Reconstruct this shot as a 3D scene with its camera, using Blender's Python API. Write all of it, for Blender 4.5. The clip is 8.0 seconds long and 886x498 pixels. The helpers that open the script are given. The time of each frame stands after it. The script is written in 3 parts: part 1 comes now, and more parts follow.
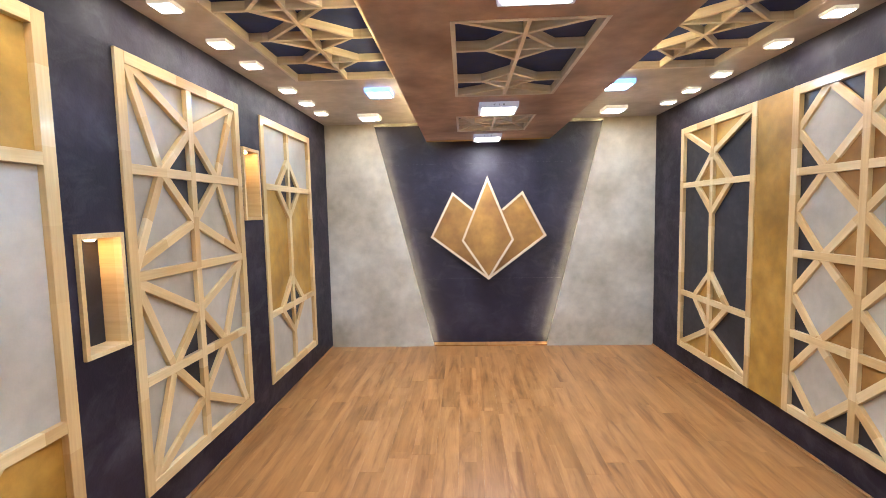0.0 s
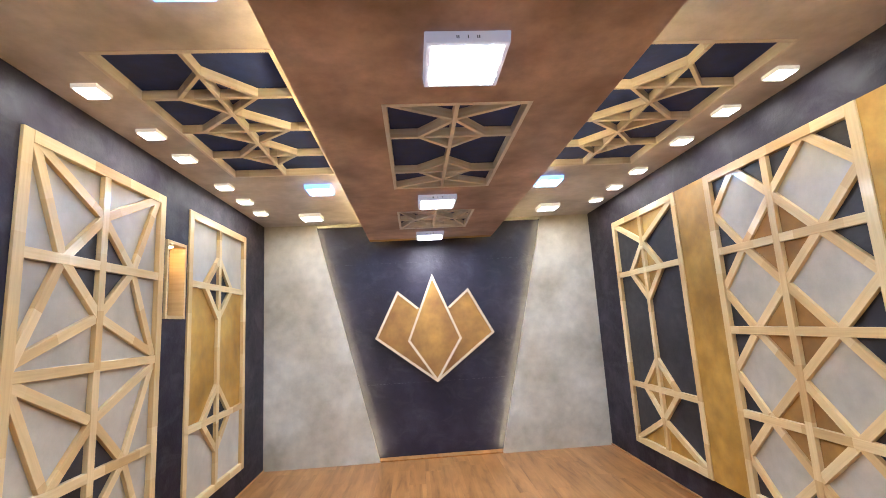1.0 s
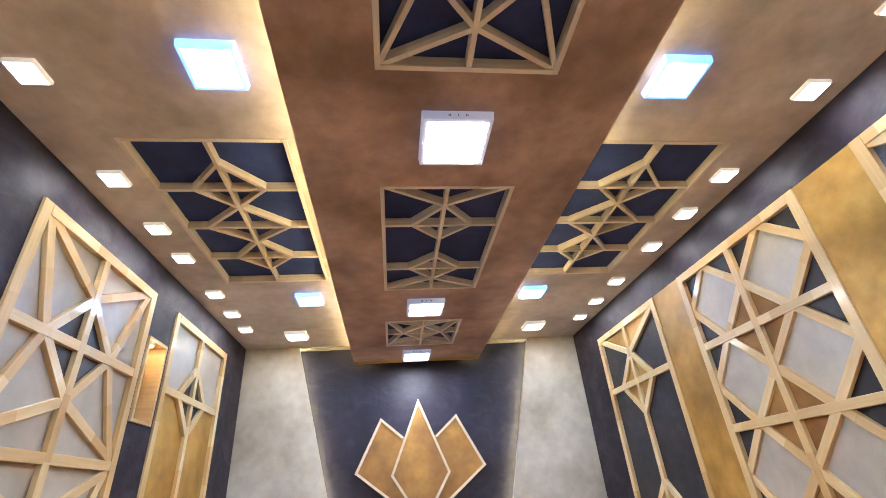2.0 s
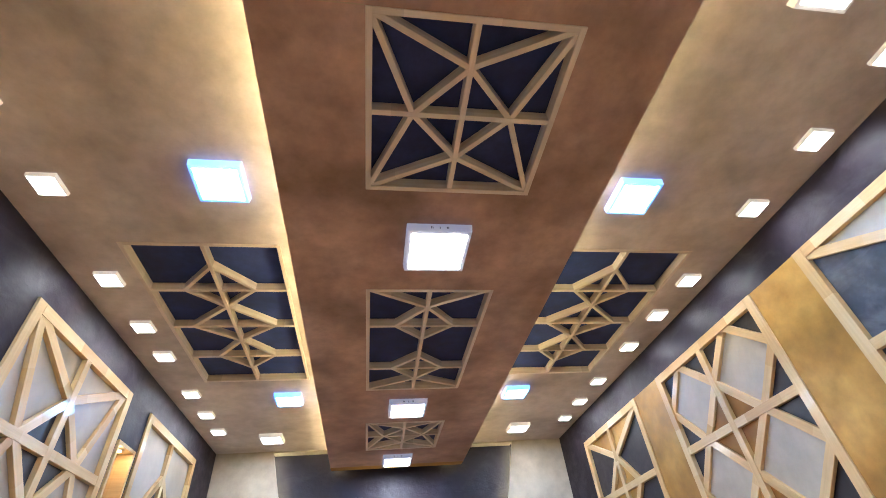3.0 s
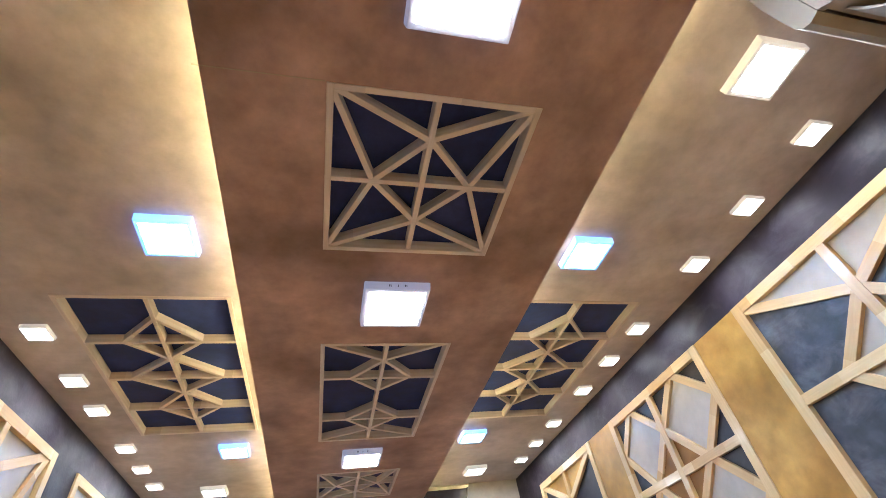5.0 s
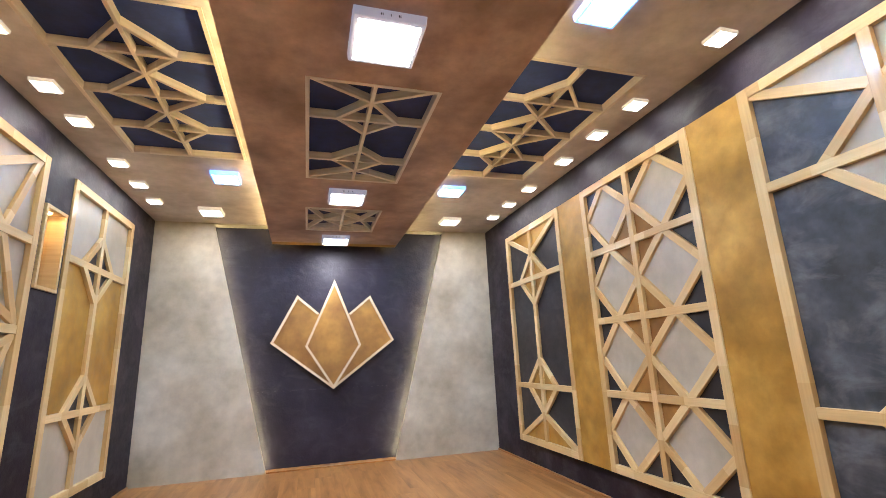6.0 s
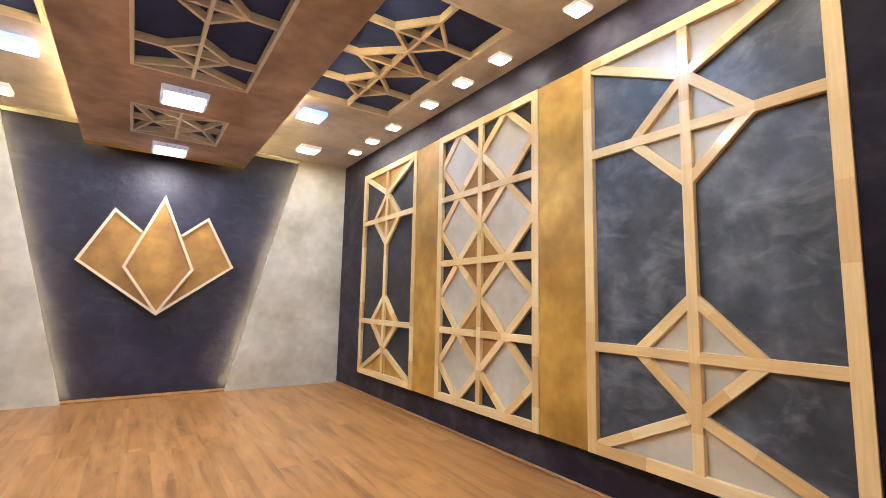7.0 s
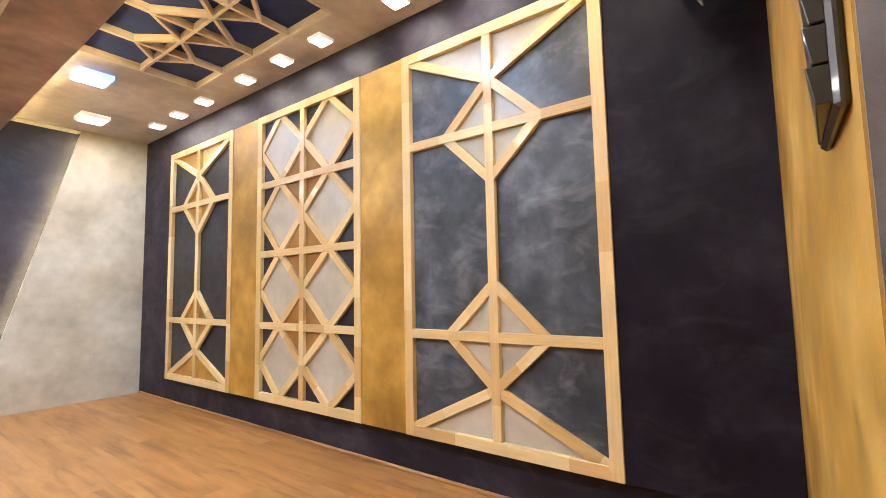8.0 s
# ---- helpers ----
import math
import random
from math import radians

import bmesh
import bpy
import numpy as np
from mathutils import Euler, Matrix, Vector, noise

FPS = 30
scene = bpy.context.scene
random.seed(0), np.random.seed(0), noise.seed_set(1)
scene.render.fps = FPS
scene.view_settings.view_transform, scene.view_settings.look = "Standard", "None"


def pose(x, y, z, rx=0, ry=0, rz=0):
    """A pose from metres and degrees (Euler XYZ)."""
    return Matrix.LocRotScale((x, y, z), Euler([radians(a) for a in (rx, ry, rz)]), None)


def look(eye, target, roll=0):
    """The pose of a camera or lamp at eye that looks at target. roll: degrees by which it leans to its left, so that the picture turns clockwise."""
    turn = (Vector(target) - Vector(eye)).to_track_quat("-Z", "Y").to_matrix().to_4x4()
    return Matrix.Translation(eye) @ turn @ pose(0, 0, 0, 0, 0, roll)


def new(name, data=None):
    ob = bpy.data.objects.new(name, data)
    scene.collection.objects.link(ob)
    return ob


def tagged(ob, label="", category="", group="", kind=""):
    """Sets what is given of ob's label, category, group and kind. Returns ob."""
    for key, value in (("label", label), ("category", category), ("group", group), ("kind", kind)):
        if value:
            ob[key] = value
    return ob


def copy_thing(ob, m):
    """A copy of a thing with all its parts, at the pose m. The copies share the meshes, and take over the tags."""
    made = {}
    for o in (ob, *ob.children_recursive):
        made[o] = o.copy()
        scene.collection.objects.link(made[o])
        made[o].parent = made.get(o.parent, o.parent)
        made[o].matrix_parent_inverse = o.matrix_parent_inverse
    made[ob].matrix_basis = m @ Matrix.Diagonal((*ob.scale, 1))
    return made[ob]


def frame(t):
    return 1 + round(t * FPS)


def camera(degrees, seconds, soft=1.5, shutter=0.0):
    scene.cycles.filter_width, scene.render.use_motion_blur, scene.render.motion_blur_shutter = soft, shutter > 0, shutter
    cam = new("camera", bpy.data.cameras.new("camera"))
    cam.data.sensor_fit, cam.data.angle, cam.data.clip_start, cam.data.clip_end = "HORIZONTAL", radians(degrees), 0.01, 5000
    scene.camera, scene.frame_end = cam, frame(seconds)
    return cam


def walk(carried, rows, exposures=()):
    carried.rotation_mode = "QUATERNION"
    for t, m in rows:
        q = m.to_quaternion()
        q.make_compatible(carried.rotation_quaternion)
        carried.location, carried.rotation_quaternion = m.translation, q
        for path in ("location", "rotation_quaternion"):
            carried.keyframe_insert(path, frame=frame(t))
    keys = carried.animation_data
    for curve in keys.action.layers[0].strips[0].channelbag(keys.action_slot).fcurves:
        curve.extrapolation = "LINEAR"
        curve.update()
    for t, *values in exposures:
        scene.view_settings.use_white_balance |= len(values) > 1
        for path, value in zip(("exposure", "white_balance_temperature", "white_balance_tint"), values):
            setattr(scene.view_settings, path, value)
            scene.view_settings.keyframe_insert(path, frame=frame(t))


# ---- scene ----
cam = camera(88.4, 8.0, 0.9)
PATH = [
    (0, (-0.272, 0.004, 1.503), (-0.365, 1.996, 1.34), -1.2),
    (0.5, (-0.232, 0.003, 1.428), (-0.178, 2.002, 1.424), -2.6),
    (1, (-0.218, 0.111, 1.356), (-0.079, 2.081, 1.673), -3.3),
    (1.5, (-0.24, 0.168, 1.126), (-0.094, 2.034, 1.831), -3.5),
    (1.7, (-0.257, 0.172, 1.039), (-0.074, 1.987, 1.857), -3.9),
    (2.8, (-0.295, 0.063, 0.952), (-0.009, 1.629, 2.162), -5.9),
    (3, (-0.279, 0.037, 0.956), (0.021, 1.545, 2.236), -6.2),
    (3.5, (-0.267, 0.004, 0.995), (0.067, 1.341, 2.445), -8.1),
    (4, (-0.26, -0.037, 1.036), (0.068, 1.14, 2.62), -9.2),
    (4.2, (-0.256, -0.052, 1.054), (0.065, 1.047, 2.694), -9.6),
    (5.3, (-0.288, -0.056, 1.055), (0.22, 1.535, 2.157), -8.9),
    (5.5, (-0.268, -0.06, 1.043), (0.207, 1.651, 1.963), -7.4),
    (5.8, (-0.267, -0.042, 1.006), (0.222, 1.782, 1.664), -4.7),
    (6, (-0.273, -0.004, 1.003), (0.287, 1.86, 1.468), -2.5),
    (6.2, (-0.251, -0.012, 0.962), (0.414, 1.843, 1.305), -0.2),
    (6.5, (-0.23, -0.011, 0.94), (0.592, 1.793, 1.201), 1.3),
    (7, (-0.187, -0.018, 0.926), (0.921, 1.631, 1.154), 1.2),
    (7.5, (-0.127, -0.087, 0.935), (1.327, 1.271, 1.139), 0.1),
    (7.8, (-0.085, -0.086, 0.945), (1.515, 1.105, 1.126), -1.1),
    (8, (-0.082, -0.086, 0.949), (1.519, 1.1, 1.119), -1.2),
]
walk(cam, [(t, look(eye, target, roll)) for t, eye, target, roll in PATH], [(0.0, 2.05, 5950, 10), (1.5, 2.03, 5700, 10), (3.0, 1.84, 5450, 10), (4.0, 1.99, 4780, 10), (5.5, 1.88, 5800, 10), (6.5, 2.0, 6150, 10), (8.0, 2.34, 6400, 10)])

# ---------- world and exposure ----------
world = bpy.data.worlds.new("world")
scene.world = world
world.use_nodes = True
world.node_tree.nodes["Background"].inputs["Color"].default_value = (0.5, 0.55, 0.65, 1)
world.node_tree.nodes["Background"].inputs["Strength"].default_value = 0.05

# ---------- plan (metres) ----------
HALF = 1.777          # half width of the room
BACK = 5.0            # face of the grey end panels
DARK = 5.13           # face of the recessed dark end wall
FRONT = -0.125        # wall with the doorway behind the camera, at the doorway's edge
DOOR = 0.234          # east edge of the doorway
CEIL = 2.467
SOFF = 2.257
SOFF_HALF = 0.661
PROUD = 0.057         # depth of the wall panels
P_LOW, P_HIGH = 0.209, 2.205      # panels on the east wall
W_LOW, W_HIGH = 0.232, 2.224      # panels on the west wall


# ---------- materials ----------
def mat(name):
    m = bpy.data.materials.new(name)
    m.use_nodes = True
    nt = m.node_tree
    return m, nt, nt.nodes["Principled BSDF"]


def link(nt, a, b):
    nt.links.new(a, b)


def noise_node(nt, coord, scale, detail=4, rough=0.6, stretch=None, distort=0.0):
    n = nt.nodes.new("ShaderNodeTexNoise")
    n.inputs["Scale"].default_value = scale
    n.inputs["Distortion"].default_value = distort
    n.inputs["Detail"].default_value = detail
    n.inputs["Roughness"].default_value = rough
    if stretch:
        mp = nt.nodes.new("ShaderNodeMapping")
        mp.inputs["Scale"].default_value = stretch
        link(nt, coord, mp.inputs["Vector"])
        coord = mp.outputs["Vector"]
    link(nt, coord, n.inputs["Vector"])
    return n.outputs["Fac"]


def ramp(nt, fac, stops):
    r = nt.nodes.new("ShaderNodeValToRGB")
    while len(r.color_ramp.elements) < len(stops):
        r.color_ramp.elements.new(0.5)
    for e, (p, c) in zip(r.color_ramp.elements, stops):
        e.position, e.color = p, (*c, 1)
    link(nt, fac, r.inputs["Fac"])
    return r.outputs["Color"]


def mix(nt, kind, fac, a, b):
    m = nt.nodes.new("ShaderNodeMix")
    m.data_type, m.blend_type = "RGBA", kind
    if isinstance(fac, (int, float)):
        m.inputs[0].default_value = fac
    else:
        link(nt, fac, m.inputs[0])
    link(nt, a, m.inputs[6])
    link(nt, b, m.inputs[7])
    return m.outputs[2]


def bump(nt, bsdf, height, strength, distance):
    b = nt.nodes.new("ShaderNodeBump")
    b.inputs["Strength"].default_value = strength
    b.inputs["Distance"].default_value = distance
    link(nt, height, b.inputs["Height"])
    link(nt, b.outputs["Normal"], bsdf.inputs["Normal"])


def plaster(name, low, mid, high, scale=2.2, rough=(0.35, 0.6), metal=0.0, relief=0.25, patch=0.75, scuff=0.0, gloss=0.5, stretch=None, depth=0.004):
    """Hand-trowelled decorative paint: big clouds, small brush patches, pale scuffs, a fine tooth."""
    m, nt, bsdf = mat(name)
    geo = nt.nodes.new("ShaderNodeNewGeometry").outputs["Position"]
    big = noise_node(nt, geo, scale, 3, 0.55, stretch)
    small = noise_node(nt, geo, scale * 5.5, 5, 0.65, stretch)
    fine = noise_node(nt, geo, 90, 3, 0.6)
    c1 = ramp(nt, big, [(0.32, low), (0.5, mid), (0.68, high)])
    c2 = ramp(nt, small, [(0.3, (0.72, 0.72, 0.72)), (0.7, (1.16, 1.16, 1.16))])
    colour = mix(nt, "MULTIPLY", patch, c1, c2)
    if scuff:
        n = nt.nodes.new("ShaderNodeTexNoise")
        n.inputs["Scale"].default_value, n.inputs["Detail"].default_value = 5.0, 7
        n.inputs["Roughness"].default_value, n.inputs["Distortion"].default_value = 0.62, 0.7
        mp = nt.nodes.new("ShaderNodeMapping")
        mp.inputs["Scale"].default_value = (1.0, 0.8, 1.5)
        mp.inputs["Rotation"].default_value = (0.5, 0.3, 0.2)
        link(nt, geo, mp.inputs["Vector"])
        link(nt, mp.outputs["Vector"], n.inputs["Vector"])
        k = ramp(nt, n.outputs["Fac"], [(0.5, (0, 0, 0)), (0.72, (1, 1, 1))])
        tint = nt.nodes.new("ShaderNodeMix")
        tint.data_type, tint.blend_type = "RGBA", "ADD"
        tint.inputs[0].default_value = scuff
        link(nt, colour, tint.inputs[6])
        link(nt, k, tint.inputs[7])
        colour = tint.outputs[2]
    link(nt, colour, bsdf.inputs["Base Color"])
    r = nt.nodes.new("ShaderNodeMapRange")
    r.inputs["To Min"].default_value, r.inputs["To Max"].default_value = rough
    r.inputs["From Min"].default_value, r.inputs["From Max"].default_value = 0.3, 0.7
    link(nt, small, r.inputs["Value"])
    link(nt, r.outputs["Result"], bsdf.inputs["Roughness"])
    bsdf.inputs["Metallic"].default_value = metal
    bsdf.inputs["Specular IOR Level"].default_value = gloss
    h = nt.nodes.new("ShaderNodeMath")
    h.operation = "MULTIPLY_ADD"
    h.inputs[1].default_value = 0.25
    link(nt, fine, h.inputs[0])
    link(nt, small, h.inputs[2])
    bump(nt, bsdf, h.outputs[0], relief, depth)
    return m


M_GREY = plaster("grey_plaster", (0.4, 0.352, 0.262), (0.53, 0.485, 0.388), (0.66, 0.62, 0.525), 1.9, (0.38, 0.58), patch=0.5)
M_NAVY = plaster("navy_plaster", (0.01, 0.0072, 0.0145), (0.0165, 0.0122, 0.0235), (0.042, 0.034, 0.049), 2.8, (0.48, 0.62), relief=0.6, patch=1.0, scuff=0.026, gloss=0.26)
# navy copy, darker and duller: the light's falloff by the doorway as colour
M_NAVY_DIM = plaster("navy_dim_plaster", (0.0085, 0.006, 0.0105), (0.0125, 0.0092, 0.0155), (0.022, 0.0175, 0.026), 3.4, (0.5, 0.62), relief=0.3, patch=0.8, scuff=0.012, gloss=0.1)
M_NAVY_END = plaster("navy_end_plaster", (0.0105, 0.0085, 0.019), (0.0165, 0.0138, 0.03), (0.03, 0.0265, 0.047), 2.0, (0.36, 0.58), relief=0.9, scuff=0.016, gloss=0.34, depth=0.006)
M_SLATE = plaster("slate_paint", (0.022, 0.027, 0.036), (0.044, 0.052, 0.066), (0.1, 0.114, 0.138), 4.2, (0.36, 0.5), relief=0.4, patch=1.0, scuff=0.085)
M_BLACK = plaster("black_paint", (0.01, 0.01, 0.014), (0.016, 0.015, 0.022), (0.026, 0.025, 0.032), 3.0, (0.35, 0.5), scuff=0.02)
M_PEARL = plaster("pearl_paint", (0.36, 0.318, 0.248), (0.44, 0.397, 0.318), (0.52, 0.476, 0.392), 2.2, (0.35, 0.5), patch=0.35)
M_GOLD = plaster("gold_paint", (0.26, 0.13, 0.017), (0.41, 0.218, 0.034), (0.57, 0.33, 0.068), 2.6, (0.34, 0.52), 0.15, patch=0.62)
M_GOLD_WALL = plaster("gold_wall_paint", (0.3, 0.135, 0.016), (0.52, 0.29, 0.05), (0.74, 0.5, 0.16), 4.0, (0.38, 0.5), 0.15, patch=0.9, stretch=(0.6, 1.0, 0.9))
M_JAMB = plaster("jamb_plaster", (0.14, 0.115, 0.115), (0.2, 0.17, 0.172), (0.29, 0.255, 0.26), 5.0, (0.4, 0.55), patch=1.0, scuff=0.06)
M_BRONZE = plaster("bronze_paint", (0.24, 0.12, 0.038), (0.33, 0.17, 0.046), (0.46, 0.25, 0.058), 3.0, (0.55, 0.68), 0.1, patch=0.45, gloss=0.3)
M_TAUPE = plaster("taupe_ceiling_paint", (0.36, 0.318, 0.31), (0.51, 0.452, 0.448), (0.61, 0.553, 0.55), 2.2, (0.4, 0.6), 0.05, patch=0.6)
M_BROWN = plaster("brown_soffit_paint", (0.275, 0.195, 0.175), (0.45, 0.33, 0.305), (0.62, 0.472, 0.442), 2.2, (0.4, 0.6), 0.05, patch=0.8)
M_COFFER = plaster("coffer_paint", (0.023, 0.039, 0.15), (0.033, 0.055, 0.21), (0.047, 0.074, 0.26), 3.0, (0.45, 0.6), gloss=0.15)


def pine(name, dark, middle, pale):
    """Finger-jointed pale pine under clear lacquer; local x runs along the stick."""
    m, nt, bsdf = mat(name)
    obj = nt.nodes.new("ShaderNodeTexCoord").outputs["Object"]
    info = nt.nodes.new("ShaderNodeObjectInfo")
    sep = nt.nodes.new("ShaderNodeSeparateXYZ")
    link(nt, obj, sep.inputs[0])
    a = nt.nodes.new("ShaderNodeMath")
    a.operation = "MULTIPLY_ADD"
    a.inputs[1].default_value = 3.6
    link(nt, sep.outputs["X"], a.inputs[0])
    rnd = nt.nodes.new("ShaderNodeMath")
    rnd.operation = "MULTIPLY"
    rnd.inputs[1].default_value = 37.0
    link(nt, info.outputs["Random"], rnd.inputs[0])
    link(nt, rnd.outputs[0], a.inputs[2])
    fl = nt.nodes.new("ShaderNodeMath")
    fl.operation = "FLOOR"
    link(nt, a.outputs[0], fl.inputs[0])
    wn = nt.nodes.new("ShaderNodeTexWhiteNoise")
    wn.noise_dimensions = "1D"
    link(nt, fl.outputs[0], wn.inputs["W"])
    block = ramp(nt, wn.outputs["Value"], [(0.0, dark), (0.45, middle), (1.0, pale)])
    grain = noise_node(nt, obj, 30, 4, 0.6, (0.12, 2.2, 2.2))
    g = ramp(nt, grain, [(0.3, (0.84, 0.78, 0.7)), (0.65, (1.05, 1.04, 1.02))])
    link(nt, mix(nt, "MULTIPLY", 0.7, block, g), bsdf.inputs["Base Color"])
    bsdf.inputs["Roughness"].default_value = 0.42
    bsdf.inputs["Coat Weight"].default_value = 0.3
    bsdf.inputs["Coat Roughness"].default_value = 0.11
    bump(nt, bsdf, grain, 0.12, 0.002)
    return m


def laminate():
    """Oak-look laminate: each board its own tone, streaks along its length."""
    m, nt, bsdf = mat("oak_laminate")
    geo = nt.nodes.new("ShaderNodeNewGeometry").outputs["Position"]
    info = nt.nodes.new("ShaderNodeObjectInfo")
    comb = nt.nodes.new("ShaderNodeCombineXYZ")
    k = nt.nodes.new("ShaderNodeMath")
    k.operation = "MULTIPLY"
    k.inputs[1].default_value = 60.0
    link(nt, info.outputs["Random"], k.inputs[0])
    link(nt, k.outputs[0], comb.inputs["Y"])
    add = nt.nodes.new("ShaderNodeVectorMath")
    link(nt, geo, add.inputs[0])
    link(nt, comb.outputs[0], add.inputs[1])
    v = add.outputs[0]
    sep = nt.nodes.new("ShaderNodeSeparateXYZ")
    link(nt, v, sep.inputs[0])
    ids = []
    for axis, size in (("X", 0.0725), ("Y", 1.28)):
        d = nt.nodes.new("ShaderNodeMath")
        d.operation = "DIVIDE"
        d.inputs[1].default_value = size
        link(nt, sep.outputs[axis], d.inputs[0])
        ids.append(d)
    col = nt.nodes.new("ShaderNodeMath")
    col.operation = "FLOOR"
    link(nt, ids[0].outputs[0], col.inputs[0])
    wob = nt.nodes.new("ShaderNodeTexWhiteNoise")
    wob.noise_dimensions = "1D"
    link(nt, col.outputs[0], wob.inputs["W"])
    row = nt.nodes.new("ShaderNodeMath")
    link(nt, ids[1].outputs[0], row.inputs[0])
    link(nt, wob.outputs["Value"], row.inputs[1])
    row2 = nt.nodes.new("ShaderNodeMath")
    row2.operation = "FLOOR"
    link(nt, row.outputs[0], row2.inputs[0])
    pair = nt.nodes.new("ShaderNodeCombineXYZ")
    link(nt, col.outputs[0], pair.inputs["X"])
    link(nt, row2.outputs[0], pair.inputs["Y"])
    wn = nt.nodes.new("ShaderNodeTexWhiteNoise")
    wn.noise_dimensions = "2D"
    link(nt, pair.outputs[0], wn.inputs["Vector"])
    tone = ramp(nt, wn.outputs["Value"], [(0.0, (0.3, 0.133, 0.038)), (0.45, (0.345, 0.158, 0.049)), (1.0, (0.39, 0.186, 0.063))])
    streak = noise_node(nt, v, 4.0, 5, 0.6, (3.2, 0.36, 1), 0.8)
    fine = noise_node(nt, v, 40, 4, 0.6, (2.4, 0.2, 1))
    s = ramp(nt, streak, [(0.3, (0.56, 0.46, 0.37)), (0.47, (1, 1, 1)), (0.7, (1.24, 1.29, 1.34))])
    f = ramp(nt, fine, [(0.3, (0.82, 0.8, 0.78)), (0.6, (1.05, 1.05, 1.05))])
    cloud = noise_node(nt, v, 2.6, 3, 0.55, (2.4, 0.8, 1))
    c = ramp(nt, cloud, [(0.3, (0.8, 0.74, 0.68)), (0.5, (1, 1, 1)), (0.7, (1.12, 1.14, 1.16))])
    body = mix(nt, "MULTIPLY", 0.9, mix(nt, "MULTIPLY", 0.9, tone, s), c)
    link(nt, mix(nt, "MULTIPLY", 0.45, body, f), bsdf.inputs["Base Color"])
    bsdf.inputs["Roughness"].default_value = 0.32
    bump(nt, bsdf, fine, 0.1, 0.002)
    return m


def plain(name, colour, rough=0.5, metal=0.0, coat=0.0):
    m, nt, bsdf = mat(name)
    geo = nt.nodes.new("ShaderNodeNewGeometry").outputs["Position"]
    n = noise_node(nt, geo, 14, 3, 0.6)
    c = ramp(nt, n, [(0.3, tuple(0.9 * v for v in colour)), (0.7, tuple(min(1, 1.06 * v) for v in colour))])
    link(nt, c, bsdf.inputs["Base Color"])
    bsdf.inputs["Roughness"].default_value = rough
    bsdf.inputs["Metallic"].default_value = metal
    bsdf.inputs["Coat Weight"].default_value = coat
    return m


def glow(name, colour, strength, base=(0.8, 0.8, 0.8)):
    m, nt, bsdf = mat(name)
    bsdf.inputs["Base Color"].default_value = (*base, 1)
    bsdf.inputs["Emission Color"].default_value = (*colour, 1)
    bsdf.inputs["Emission Strength"].default_value = strength
    return m


M_PINE = pine("lacquered_pine", (0.55, 0.362, 0.15), (0.645, 0.465, 0.22), (0.72, 0.558, 0.3))
# pine for the soffit coffers, cool lamp light painted into its colour
M_PINE_LIT = pine("lamplit_pine", (0.76, 0.77, 0.82), (0.84, 0.85, 0.89), (0.9, 0.9, 0.93))
# pine for the side coffers, greyed: shade painted into its colour
M_PINE_SHADED = pine("shaded_pine", (0.55, 0.48, 0.45), (0.64, 0.57, 0.54), (0.72, 0.66, 0.63))
M_PINE_EDGE = pine("cream_pine_edging", (0.58, 0.455, 0.31), (0.66, 0.54, 0.39), (0.72, 0.61, 0.47))
M_FLOOR = laminate()
M_PLASTIC = plain("white_plastic", (0.82, 0.82, 0.82), 0.4)
M_SHELL = plain("appliance_shell", (0.36, 0.345, 0.305), 0.5, 0.0, 0.05)
M_GLOSS = plain("black_gloss_plastic", (0.04, 0.037, 0.032), 0.32, 0.0, 0.15)
M_RUBBER = plain("dark_slot", (0.02, 0.02, 0.02), 0.7)
M_SUB = plain("subfloor", (0.09, 0.05, 0.03), 0.8)
M_WALLPAINT = plain("lobby_paint", (0.3, 0.28, 0.29), 0.7)
M_WARM = glow("led_neutral", (1.0, 0.93, 0.83), 18.0)
M_COOL = glow("led_cool", (0.26, 0.57, 1.0), 42.0)
M_MID = glow("led_white", (1.0, 0.96, 0.92), 31.0)
M_CORNER = glow("led_corner", (1.0, 0.95, 0.87), 13.0)
M_RIM_WARM = glow("frosted_rim_warm", (1.0, 0.84, 0.66), 0.11, (0.7, 0.66, 0.6))
M_RIM_COOL = glow("frosted_rim_cool", (0.12, 0.36, 1.0), 0.6, (0.5, 0.53, 0.6))
M_RIM_WHITE = glow("frosted_rim_white", (0.45, 0.62, 1.0), 0.07)
M_STRIP = glow("led_strip_yellow", (1.0, 0.78, 0.3), 19.0)
M_STRIP_PALE = glow("led_strip_pale", (1.0, 0.83, 0.42), 18.0)
M_SPOT = glow("led_amber", (1.0, 0.6, 0.25), 60.0)


# ---------- mesh helpers ----------
def mesh_of(name, verts, faces, material):
    me = bpy.data.meshes.new(name)
    me.from_pydata([tuple(v) for v in verts], [], faces)
    me.validate()
    bm = bmesh.new()
    bm.from_mesh(me)
    bmesh.ops.recalc_face_normals(bm, faces=bm.faces)
    bm.to_mesh(me)
    bm.free()
    me.materials.append(material)
    return me


def part(name, me, parent=None, m=None, label=""):
    """Links a mesh as one object; m is its pose in the world."""
    ob = new(name, me)
    m = m or Matrix()
    if parent:
        ob.parent = parent
        up = parent.matrix_basis.copy()
        if parent.parent:
            up = parent.parent.matrix_basis @ up
        m = up.inverted() @ m
    ob.matrix_basis = m
    if label:
        tagged(ob, label)
    return ob


def thing(name, place, label, category, group="", kind=""):
    ob = new(name)
    ob.empty_display_size = 0.05
    ob.matrix_basis = Matrix.Translation(place)
    return tagged(ob, label, category, group, kind)


